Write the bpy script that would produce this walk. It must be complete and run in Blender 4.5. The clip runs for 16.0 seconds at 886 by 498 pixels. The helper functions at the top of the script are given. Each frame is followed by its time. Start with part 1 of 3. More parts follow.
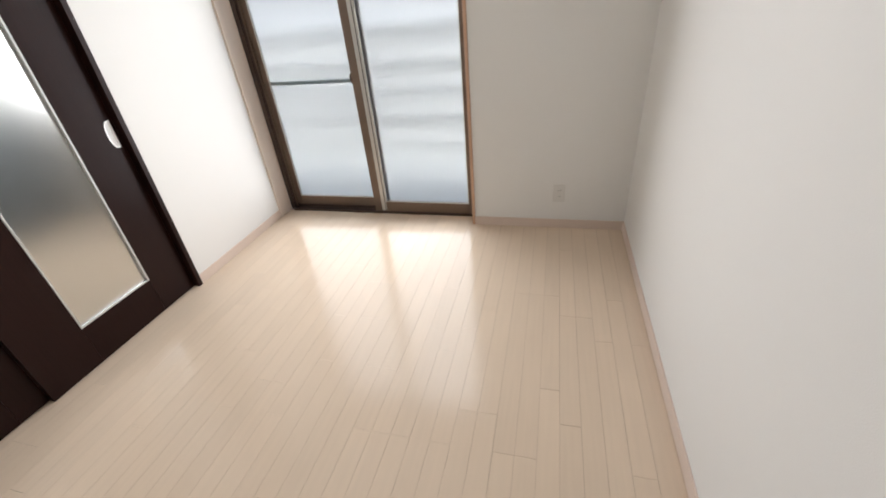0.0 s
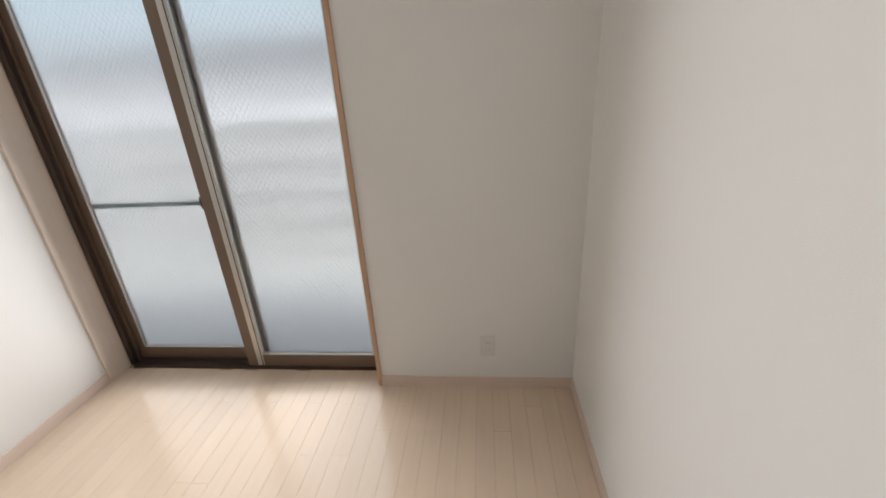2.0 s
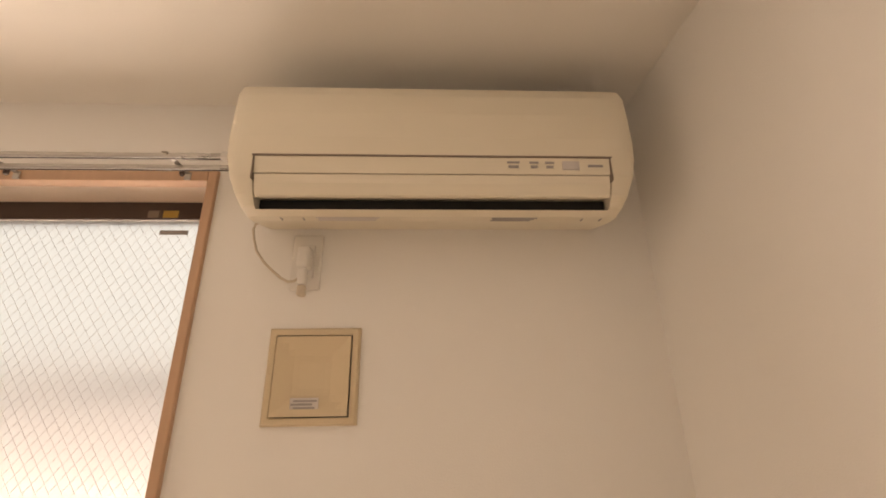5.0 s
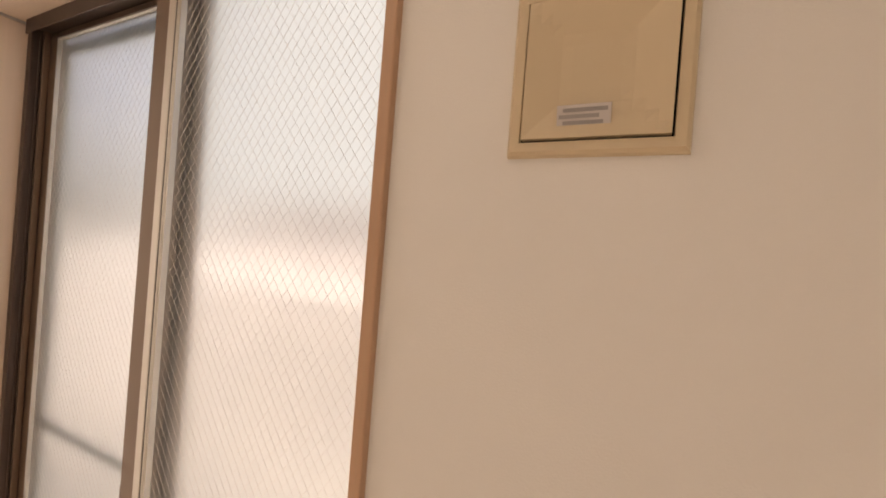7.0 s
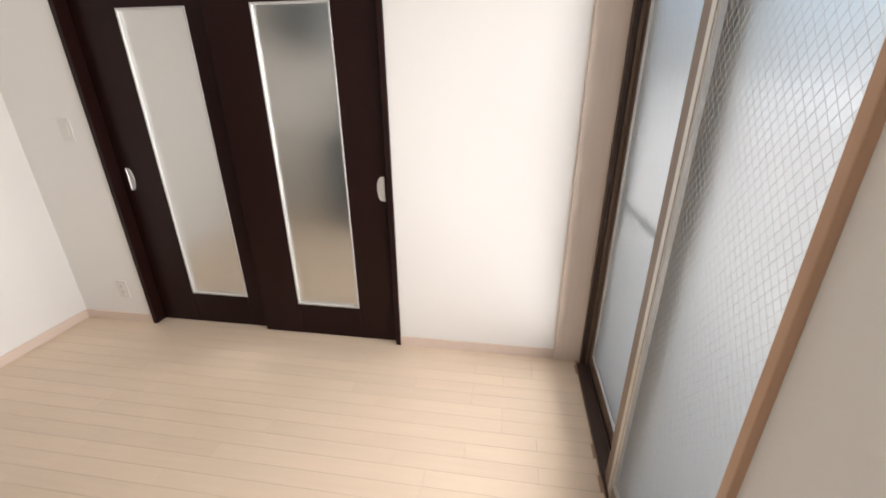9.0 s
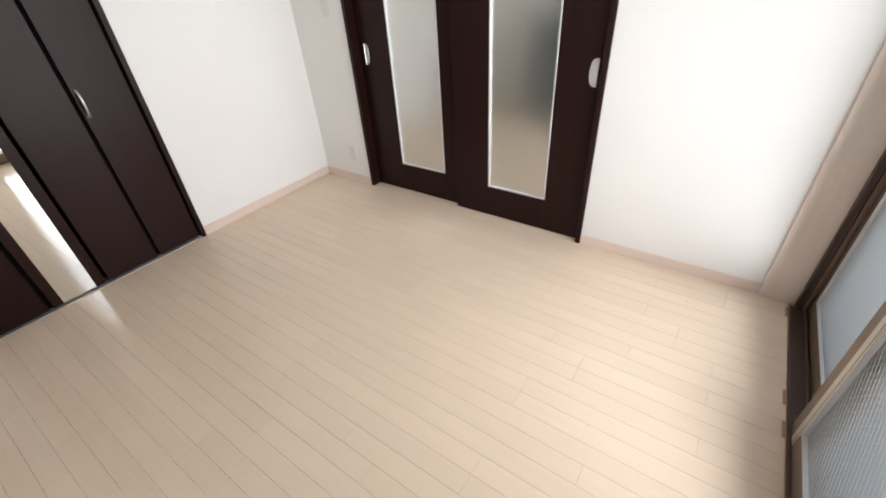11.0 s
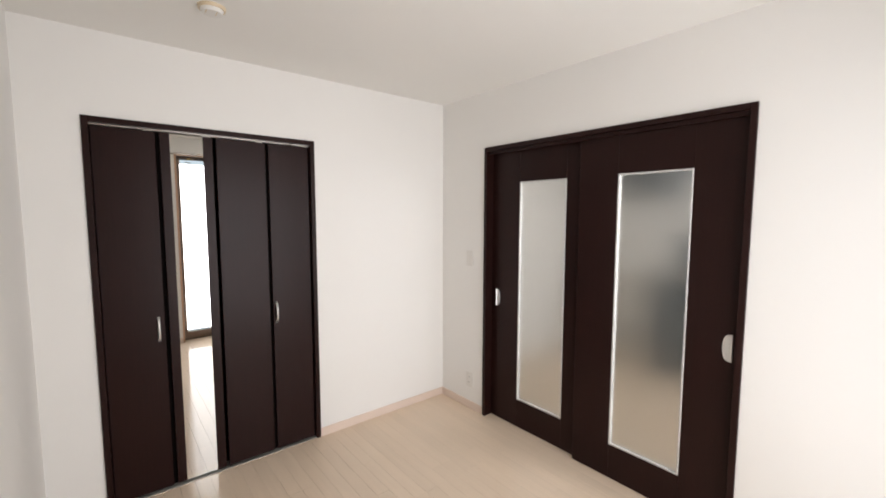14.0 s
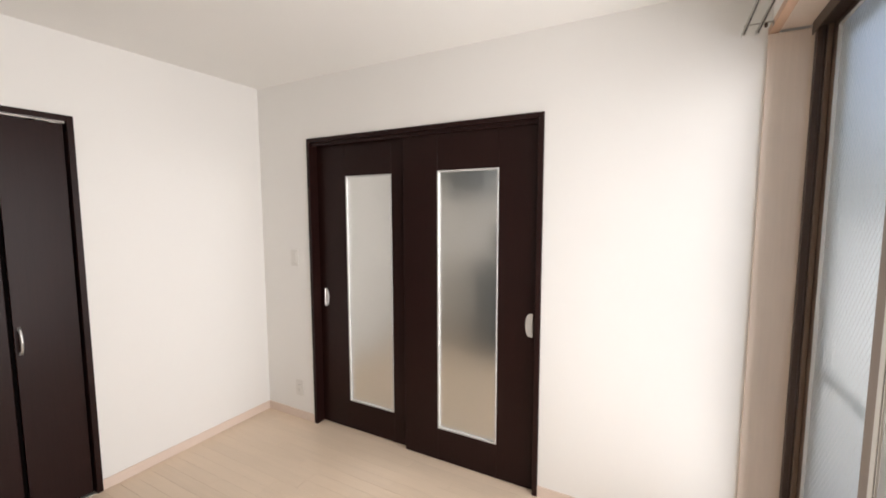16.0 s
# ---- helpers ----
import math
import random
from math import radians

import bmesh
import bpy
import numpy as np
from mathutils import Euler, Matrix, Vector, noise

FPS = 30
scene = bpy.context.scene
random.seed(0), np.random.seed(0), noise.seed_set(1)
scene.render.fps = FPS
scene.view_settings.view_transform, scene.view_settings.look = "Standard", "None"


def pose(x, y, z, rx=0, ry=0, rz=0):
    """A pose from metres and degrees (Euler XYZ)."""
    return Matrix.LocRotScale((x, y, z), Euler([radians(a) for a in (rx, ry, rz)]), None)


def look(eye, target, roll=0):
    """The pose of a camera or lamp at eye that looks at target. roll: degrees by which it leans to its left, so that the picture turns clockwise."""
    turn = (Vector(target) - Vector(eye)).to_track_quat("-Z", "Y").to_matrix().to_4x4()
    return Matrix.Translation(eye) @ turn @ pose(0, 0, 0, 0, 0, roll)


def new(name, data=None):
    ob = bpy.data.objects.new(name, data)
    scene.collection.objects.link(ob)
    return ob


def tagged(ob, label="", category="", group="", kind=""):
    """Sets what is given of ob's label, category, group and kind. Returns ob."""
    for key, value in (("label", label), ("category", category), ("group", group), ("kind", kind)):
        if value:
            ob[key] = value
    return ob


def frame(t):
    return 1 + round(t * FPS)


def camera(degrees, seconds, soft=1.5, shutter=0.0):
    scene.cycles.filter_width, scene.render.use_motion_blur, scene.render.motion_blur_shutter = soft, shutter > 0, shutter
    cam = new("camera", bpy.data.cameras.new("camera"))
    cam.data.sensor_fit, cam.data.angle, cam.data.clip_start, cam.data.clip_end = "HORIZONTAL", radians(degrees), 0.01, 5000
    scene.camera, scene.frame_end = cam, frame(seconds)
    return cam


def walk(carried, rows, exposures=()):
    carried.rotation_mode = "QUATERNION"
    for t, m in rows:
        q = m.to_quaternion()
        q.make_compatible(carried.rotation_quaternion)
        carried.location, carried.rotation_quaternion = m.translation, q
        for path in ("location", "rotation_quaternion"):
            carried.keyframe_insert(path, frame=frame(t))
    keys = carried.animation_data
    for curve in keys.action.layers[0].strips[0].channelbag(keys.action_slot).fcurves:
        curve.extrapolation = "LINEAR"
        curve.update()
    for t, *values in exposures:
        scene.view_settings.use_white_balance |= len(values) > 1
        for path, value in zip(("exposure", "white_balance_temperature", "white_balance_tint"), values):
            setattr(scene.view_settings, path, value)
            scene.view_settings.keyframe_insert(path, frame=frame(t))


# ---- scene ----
cam = camera(94.2, 16.0, soft=1.8)
PATH = [
    (0, (1.999, 0.541, 1.37), (1.523, 2.174, 0.318), -5.5),
    (0.5, (2.02, 0.662, 1.372), (1.592, 2.334, 0.362), -5.7),
    (1, (2.058, 0.892, 1.392), (1.648, 2.553, 0.357), -7.3),
    (1.5, (2.091, 1.138, 1.384), (1.757, 2.807, 0.333), -8.3),
    (2, (2.064, 1.374, 1.448), (1.863, 3.206, 0.669), -3.5),
    (2.5, (1.979, 1.589, 1.566), (1.898, 3.569, 1.299), 1.6),
    (3, (1.985, 1.793, 1.658), (2.029, 3.779, 1.893), 1.5),
    (3.5, (1.994, 1.943, 1.730), (2.071, 3.878, 2.229), -0.4),
    (3.7, (1.982, 1.993, 1.758), (2.086, 3.904, 2.333), -1.3),
    (5.8, (2.019, 2.266, 1.775), (2.029, 4.151, 2.445), 0.9),
    (6, (2.034, 2.296, 1.751), (1.951, 4.214, 2.311), 1.7),
    (6.5, (1.972, 2.439, 1.675), (1.543, 4.367, 1.992), 2.3),
    (7, (1.834, 2.575, 1.617), (0.944, 4.366, 1.611), 4.5),
    (7.5, (1.768, 2.663, 1.609), (0.296, 3.995, 1.367), 2.6),
    (8, (1.855, 2.684, 1.510), (-0.012, 3.262, 1.085), 2.3),
    (8.5, (1.899, 2.731, 1.500), (-0.015, 2.708, 0.917), 0.5),
    (9, (1.959, 2.691, 1.467), (0.140, 2.405, 0.686), -0.4),
    (9.5, (1.955, 2.670, 1.407), (0.288, 2.163, 0.426), -1.2),
    (9.7, (1.968, 2.678, 1.395), (0.360, 2.092, 0.364), -1.8),
    (11.8, (2.101, 2.649, 1.418), (0.86, 1.471, 0.382), -3.5),
    (12, (2.111, 2.649, 1.429), (0.852, 1.422, 0.476), -3.0),
    (12.5, (2.138, 2.642, 1.482), (0.838, 1.317, 0.737), -1.8),
    (13, (2.155, 2.653, 1.506), (0.846, 1.233, 0.986), -1.1),
    (13.5, (2.171, 2.667, 1.54), (0.885, 1.165, 1.237), -0.4),
    (14, (2.189, 2.668, 1.55), (0.925, 1.128, 1.379), 0.1),
    (14.5, (2.186, 2.67, 1.555), (0.909, 1.138, 1.408), 0.2),
    (15, (2.182, 2.669, 1.546), (0.808, 1.224, 1.388), 0.3),
    (15.5, (2.132, 2.673, 1.544), (0.576, 1.428, 1.368), 0.1),
    (16, (2.088, 2.687, 1.54), (0.339, 1.736, 1.355), -0.1),
]
EXPOSURES = [(0, 1.72, 6150, 11), (2, 1.45, 6300, 12), (2.5, 1.46, 7500, 17), (3.5, 1.52, 9300, 24), (6.5, 1.95, 9200, 26), (7.5, 1.45, 7900, 27), (8.5, 1.52, 6800, 18), (9.5, 1.75, 6350, 13), (12.5, 1.74, 6050, 11), (14, 1.68, 6350, 13), (16, 1.72, 6500, 14)]
walk(cam, [(t, look(eye, target, roll)) for t, eye, target, roll in PATH], EXPOSURES)

# ---- world and light: a hazy bright day outside the frosted window ----
world = bpy.data.worlds.new("world")
scene.world = world
world.use_nodes = True
wn = world.node_tree
sky = wn.nodes.new("ShaderNodeTexSky")
sky.sky_type = "NISHITA"
sky.sun_disc = False
sky.sun_elevation = radians(66)
sky.sun_rotation = radians(153)
sky.dust_density = 8.0
sky.air_density = 0.7
sky.ozone_density = 0.8
wn.links.new(sky.outputs[0], wn.nodes["Background"].inputs[0])
wn.nodes["Background"].inputs[1].default_value = 0.15
sun_data = bpy.data.lights.new("sun", "SUN")
sun_data.energy = 0.32
sun_data.angle = radians(25)
sun_data.color = (1.0, 0.97, 0.93)
sun = new("sun", sun_data)
sun.matrix_world = look((1.85, -3.63, 9.13), (0, 0, 0))

# daylight entering through the window opening
for x0, x1, watts in ((0.09, 0.74, 4.4), (0.84, 1.47, 5.4)):
    day = bpy.data.lights.new("window_daylight", "AREA")
    day.shape, day.size, day.size_y, day.energy = "RECTANGLE", x1 - x0, 2.0, watts
    day.spread = radians(148)
    day.color = (1.0, 0.985, 0.96)
    day_ob = new("window_daylight", day)
    day_ob.matrix_world = look(((x0 + x1) / 2, 3.090, 1.13), ((x0 + x1) / 2 + 0.2, 0.0, 1.13))

# added fill lamp at an unseen opening, brightens the room behind the door glass
fill_lamp = bpy.data.lights.new("next_room_fill", "AREA")
fill_lamp.shape, fill_lamp.size, fill_lamp.size_y, fill_lamp.energy = "RECTANGLE", 1.35, 1.05, 8.5
fill_lamp.color = (1.0, 0.985, 0.96)
fill_ob = new("next_room_fill", fill_lamp)
fill_ob.matrix_world = look((-1.3, 3.12, 1.45), (-1.3, 0.0, 1.2))

# ---- materials ----
W, L, H = 2.478, 3.015, 2.43


def mat(name, base, rough=0.5, metal=0.0, vary=0.06, scale=6.0, grain=0.0, grain_scale=(40, 40, 40), bump=0.0, bump_scale=300.0, coat=0.0, random_tone=0.0, spec=0.5):
    m = bpy.data.materials.new(name)
    m.use_nodes = True
    nt = m.node_tree
    bsdf = nt.nodes["Principled BSDF"]
    bsdf.inputs["Roughness"].default_value = rough
    bsdf.inputs["Metallic"].default_value = metal
    bsdf.inputs["Coat Weight"].default_value = coat
    bsdf.inputs["Coat Roughness"].default_value = 0.12
    bsdf.inputs["Specular IOR Level"].default_value = spec
    tc = nt.nodes.new("ShaderNodeTexCoord")
    n1 = nt.nodes.new("ShaderNodeTexNoise")
    n1.inputs["Scale"].default_value = scale
    n1.inputs["Detail"].default_value = 5
    nt.links.new(tc.outputs["Object"], n1.inputs["Vector"])
    total = n1.outputs["Fac"]

    def math_node(op, a, b):
        k = nt.nodes.new("ShaderNodeMath")
        k.operation = op
        for n, v in ((0, a), (1, b)):
            if isinstance(v, (int, float)):
                k.inputs[n].default_value = v
            else:
                nt.links.new(v, k.inputs[n])
        return k.outputs[0]

    tone = math_node("MULTIPLY", math_node("SUBTRACT", total, 0.5), vary * 2)
    if grain:
        mp = nt.nodes.new("ShaderNodeMapping")
        mp.inputs["Scale"].default_value = grain_scale
        nt.links.new(tc.outputs["Object"], mp.inputs["Vector"])
        vec = mp.outputs[0]
        n2 = nt.nodes.new("ShaderNodeTexNoise")
        n2.inputs["Scale"].default_value = 1.0
        n2.inputs["Detail"].default_value = 6
        if random_tone:
            oi = nt.nodes.new("ShaderNodeObjectInfo")
            sh = nt.nodes.new("ShaderNodeVectorMath")
            sh.operation = "ADD"
            nt.links.new(vec, sh.inputs[0])
            nt.links.new(math_node("MULTIPLY", oi.outputs["Random"], 90.0), sh.inputs[1])
            vec = sh.outputs[0]
        nt.links.new(vec, n2.inputs["Vector"])
        tone = math_node("ADD", tone, math_node("MULTIPLY", math_node("SUBTRACT", n2.outputs["Fac"], 0.5), grain * 2))
    if random_tone:
        oi2 = nt.nodes.new("ShaderNodeObjectInfo")
        tone = math_node("ADD", tone, math_node("MULTIPLY", math_node("SUBTRACT", oi2.outputs["Random"], 0.5), random_tone * 2))
    mix = nt.nodes.new("ShaderNodeHueSaturation")
    mix.inputs["Color"].default_value = (*base, 1)
    nt.links.new(math_node("ADD", tone, 1.0), mix.inputs["Value"])
    nt.links.new(mix.outputs[0], bsdf.inputs["Base Color"])
    rr = math_node("ADD", math_node("MULTIPLY", math_node("SUBTRACT", total, 0.5), 0.15 * rough), rough)
    nt.links.new(rr, bsdf.inputs["Roughness"])
    if bump:
        n3 = nt.nodes.new("ShaderNodeTexNoise")
        n3.inputs["Scale"].default_value = bump_scale
        n3.inputs["Detail"].default_value = 3
        nt.links.new(tc.outputs["Object"], n3.inputs["Vector"])
        b = nt.nodes.new("ShaderNodeBump")
        b.inputs["Strength"].default_value = bump
        b.inputs["Distance"].default_value = 0.002
        nt.links.new(n3.outputs["Fac"], b.inputs["Height"])
        nt.links.new(b.outputs[0], bsdf.inputs["Normal"])
    return m


def glass_mat(name, base, rough, bump=0.0, bump_scale=200.0):
    m = mat(name, base, rough, vary=0.0, bump=bump, bump_scale=bump_scale)
    b = m.node_tree.nodes["Principled BSDF"]
    b.inputs["Transmission Weight"].default_value = 1.0
    b.inputs["IOR"].default_value = 1.2
    return m


WALLPAPER = mat("wallpaper", (0.84, 0.825, 0.795), 0.75, vary=0.015, scale=1.5, bump=0.2, bump_scale=420, spec=0.25)
CEILING = mat("ceiling_paper", (0.84, 0.825, 0.79), 0.8, vary=0.015, scale=1.2, bump=0.18, bump_scale=350, spec=0.2)
PLANK = mat("maple_plank", (0.735, 0.592, 0.452), 0.14, vary=0.03, scale=4, grain=0.05, grain_scale=(60, 3, 60), bump=0.02, bump_scale=60, coat=0.0, random_tone=0.022, spec=0.3)
JOINT = mat("plank_joint", (0.40, 0.265, 0.17), 0.8)
BASEBOARD = mat("pale_baseboard", (0.74, 0.61, 0.52), 0.45, vary=0.04, grain=0.05, grain_scale=(8, 8, 120))
CASING = mat("maple_casing", (0.55, 0.345, 0.225), 0.42, vary=0.04, grain=0.09, grain_scale=(80, 80, 4))
JAMB = mat("pale_jamb", (0.78, 0.66, 0.56), 0.42, vary=0.03, grain=0.06, grain_scale=(90, 90, 5))
WENGE = mat("dark_wenge", (0.018, 0.0064, 0.0053), 0.33, vary=0.12, scale=3, grain=0.28, grain_scale=(160, 160, 3), bump=0.06, bump_scale=180, spec=0.16)
# near-black: shade painted into gaps and slots, also the rubber seam
GAP_SHADE_AND_SEAM = mat("gap_shade_and_seam", (0.003, 0.002, 0.002), 0.9, spec=0.05)
SILVER = mat("brushed_silver", (0.72, 0.71, 0.69), 0.32, 0.85, vary=0.03)
SATIN = mat("satin_plastic_silver", (0.66, 0.65, 0.63), 0.4, 0.3, vary=0.03)
BEAD = mat("silver_glazing_bead", (0.62, 0.62, 0.61), 0.4, 0.3, vary=0.02)
BRONZE = mat("bronze_aluminium", (0.19, 0.135, 0.10), 0.38, 0.45, vary=0.05, scale=10)
BRONZE_DARK = mat("dark_bronze_aluminium", (0.075, 0.050, 0.040), 0.42, 0.4, vary=0.08, scale=12)
ALU = mat("pale_aluminium", (0.60, 0.58, 0.54), 0.35, 0.6, vary=0.04)
RAIL = mat("stainless_rail", (0.40, 0.375, 0.345), 0.28, 0.9, vary=0.05)
PLASTIC = mat("white_plastic", (0.76, 0.74, 0.70), 0.4, vary=0.015)
AC_PLASTIC = mat("aged_white_plastic", (0.76, 0.70, 0.58), 0.38, vary=0.02, scale=3)
VENT_PLASTIC = mat("cream_plastic", (0.66, 0.54, 0.37), 0.35, vary=0.02, scale=5)
LABEL_GREY = mat("label_grey", (0.33, 0.31, 0.30), 0.6)
LABEL_PALE = mat("label_pale", (0.60, 0.56, 0.54), 0.5)
LABEL_YELLOW = mat("label_yellow", (0.42, 0.27, 0.06), 0.5)
LABEL_BROWN = mat("label_brown", (0.22, 0.17, 0.13), 0.5)
BLACK = mat("black_void", (0.008, 0.008, 0.008), 0.7)
WIRE = mat("glass_wire", (0.88, 0.89, 0.89), 0.3, 0.15, vary=0.02)
FROST = glass_mat("frosted_wired_glass", (0.71, 0.79, 0.805), 0.36)
DOOR_FROST = glass_mat("satin_door_glass", (0.90, 0.90, 0.87), 0.42)
MIRROR = mat("mirror", (0.92, 0.93, 0.92), 0.01, 1.0, vary=0.0)
MIRROR.node_tree.nodes["Principled BSDF"].inputs["Roughness"].default_value = 0.01
CONCRETE = mat("pale_concrete", (0.38, 0.385, 0.38), 0.85, vary=0.12, scale=2, bump=0.4, bump_scale=60)
SIDING = mat("grey_siding", (0.47, 0.465, 0.46), 0.8, vary=0.08, scale=1.5)
WHITE_PAINT = mat("white_paint", (0.78, 0.79, 0.80), 0.6, vary=0.05)
CORD = mat("cream_cord", (0.58, 0.50, 0.40), 0.5)
RAIL_GREEN = mat("grey_green_rail", (0.22, 0.28, 0.27), 0.5)
KITCHEN_GREY = mat("slate_laminate", (0.10, 0.12, 0.135), 0.5, vary=0.06)


# ---- builders ----
def box_bm(boxes, bevel=0.0, segments=1):
    """One bmesh of boxes (x0, x1, y0, y1, z0, z1)."""
    bm = bmesh.new()
    for x0, x1, y0, y1, z0, z1 in boxes:
        m = Matrix.LocRotScale(((x0 + x1) / 2, (y0 + y1) / 2, (z0 + z1) / 2), None, (x1 - x0, y1 - y0, z1 - z0))
        bmesh.ops.create_cube(bm, size=1, matrix=m)
    if bevel:
        bmesh.ops.bevel(bm, geom=bm.edges[:], offset=bevel, segments=segments, affect="EDGES", profile=0.5)
    return bm


def mesh_from(name, bm, material, smooth=False):
    me = bpy.data.meshes.new(name)
    bmesh.ops.recalc_face_normals(bm, faces=bm.faces[:])
    if smooth:
        for f in bm.faces:
            f.smooth = True
    bm.to_mesh(me)
    bm.free()
    me.materials.append(material)
    return me


def structure(name, bm, material, label, category):
    return tagged(new(name, mesh_from(name, bm, material)), label, category, kind="structure")


def part(name, bm, material, parent, label="", smooth=False):
    ob = new(name, mesh_from(name, bm, material, smooth))
    ob.parent = parent
    if parent.type == "EMPTY":
        ob.matrix_parent_inverse = Matrix.Translation(-parent.location)
    if label:
        ob["label"] = label
    return ob


def thing(name, at, label, category, group=""):
    ob = new(name)
    ob.location = at
    return tagged(ob, label, category, group)


def extrude_profile(points, axis, a, b):
    """A prism of a closed outline in the two other axes, from a to b along axis (0: x, 1: y, 2: z)."""
    bm = bmesh.new()

    def place(p, v):
        q = list(p)
        q.insert(axis, v)
        return bm.verts.new(q)

    one, two = [place(p, a) for p in points], [place(p, b) for p in points]
    bm.faces.new(one)
    bm.faces.new(two[::-1])
    n = len(points)
    for k in range(n):
        bm.faces.new((one[k], one[(k + 1) % n], two[(k + 1) % n], two[k]))
    return bm


def tube(points, radius, sides=8):
    bm = bmesh.new()
    rings = []
    pts = [Vector(p) for p in points]
    for k, p in enumerate(pts):
        d = (pts[min(k + 1, len(pts) - 1)] - pts[max(k - 1, 0)]).normalized()
        side = d.cross(Vector((0.13, 0.31, 0.94))).normalized()
        up = d.cross(side)
        rings.append([bm.verts.new(p + radius * (math.cos(a) * side + math.sin(a) * up)) for a in [2 * math.pi * j / sides for j in range(sides)]])
    for r, q in zip(rings, rings[1:]):
        for j in range(sides):
            bm.faces.new((r[j], r[(j + 1) % sides], q[(j + 1) % sides], q[j]))
    bm.faces.new(rings[0][::-1])
    bm.faces.new(rings[-1])
    return bm


def disc(cx, cy, z0, z1, r0, r1, sides=40):
    bm = bmesh.new()
    bmesh.ops.create_cone(bm, cap_ends=True, segments=sides, radius1=r0, radius2=r1, depth=z1 - z0, matrix=Matrix.Translation((cx, cy, (z0 + z1) / 2)))
    return bm


# ---- large structure ----
DY0, DY1, DZ = 0.491, 2.130, 2.03      # sliding-door frame, outer
CX0, CX1, CZ = 1.101, 2.254, 2.02      # closet frame, outer
WX1, WZ1 = 1.531, 2.249                # window casing, outer
CW = 0.028
WCW = 0.019                            # window casing, face width

structure("wall_north", box_bm([(WX1 - 0.01, W + 0.15, L, L + 0.2, 0, H + 0.1), (-0.14, WX1 - 0.01, L, L + 0.2, WZ1 - 0.01, H + 0.1), (-0.14, -0.002, L, L + 0.2, -0.02, WZ1 - 0.01)]), WALLPAPER, "white embossed wallpaper wall with the floor-length window", "wall")
structure("wall_east", box_bm([(W, W + 0.15, -0.15, L, -0.02, H + 0.1)]), WALLPAPER, "plain white embossed wallpaper wall with pale baseboard", "wall")
structure("wall_west", box_bm([(-0.14, 0, 0, DY0 + 0.008, -0.02, H + 0.1), (-0.14, 0, DY1 - 0.008, L, -0.02, H + 0.1), (-0.14, 0, DY0 + 0.008, DY1 - 0.008, DZ - 0.008, H + 0.1)]), WALLPAPER, "white wallpaper wall round the dark sliding doors", "wall")
structure("wall_south", box_bm([(-0.14, CX0 + 0.008, -0.12, 0, -0.02, H + 0.1), (CX1 - 0.008, W, -0.12, 0, -0.02, H + 0.1), (CX0 + 0.008, CX1 - 0.008, -0.12, 0, CZ - 0.008, H + 0.1)]), WALLPAPER, "white wallpaper wall round the dark closet doors", "wall")
structure("ceiling", box_bm([(-2.6, W + 0.15, -0.85, L + 0.2, H, H + 0.12)]), CEILING, "plain white papered ceiling", "ceiling")
structure("closet_shell", box_bm([(0.9, W + 0.15, -0.85, -0.75, -0.02, H), (0.85, 0.95, -0.85, -0.12, -0.02, H), (W, W + 0.15, -0.75, -0.15, -0.02, H)]), WALLPAPER, "plain closet walls behind the folding doors", "wall")
# the opening in the north side is unseen, added to let light in
structure("next_room_walls", box_bm([(-2.6, -2.45, -0.27, L + 0.2, -0.02, H), (-2.45, 0.0, -0.27, -0.12, -0.02, H), (-2.45, -2.0, L, L + 0.2, -0.02, H), (-0.6, -0.14, L, L + 0.2, -0.02, H), (-2.0, -0.6, L, L + 0.2, -0.02, 0.9), (-2.0, -0.6, L, L + 0.2, 2.0, H)]), WALLPAPER, "plain white walls of the next room behind frosted glass", "wall")
structure("next_room_floor", box_bm([(-2.45, -0.1, -0.15, L, -0.03, -0.006)]), PLANK, "pale maple floor of the next room", "floor")

# baseboards, 60 mm high, with a rounded top edge
bb = structure("baseboard", box_bm([
    (WX1, W - 0.008, L - 0.008, L, 0.0, 0.06),
    (W - 0.008, W, 0.0, L, 0.0, 0.06),
    (CX1, W - 0.008, 0, 0.008, 0.0, 0.06),
    (0.008, CX0, 0, 0.008, 0.0, 0.06),
    (0, 0.008, 0, DY0, 0.0, 0.06),
    (0, 0.008, DY1, L - 0.012, 0.0, 0.06)], 0.0018, 2), BASEBOARD, "pale maple-look baseboard along the walls", "baseboard")

# window casing and jamb boards
structure("window_casing", box_bm([
    (WX1 - WCW, WX1, L - 0.012, L + 0.13, 0, WZ1),
    (0.0, WX1 - WCW, L - 0.012, L + 0.02, WZ1 - CW, WZ1)], 0.002, 2), CASING, "maple-look wooden casing round the window", "trim")
structure("window_jamb", box_bm([
    (-0.004, 0.014, L - 0.012, L + 0.13, 0, WZ1 - CW),
    (0.014, WX1 - WCW, L + 0.02, L + 0.13, WZ1 - 0.02, WZ1 - 0.002)], 0.0015), JAMB, "pale wooden jamb lining the window recess", "trim")

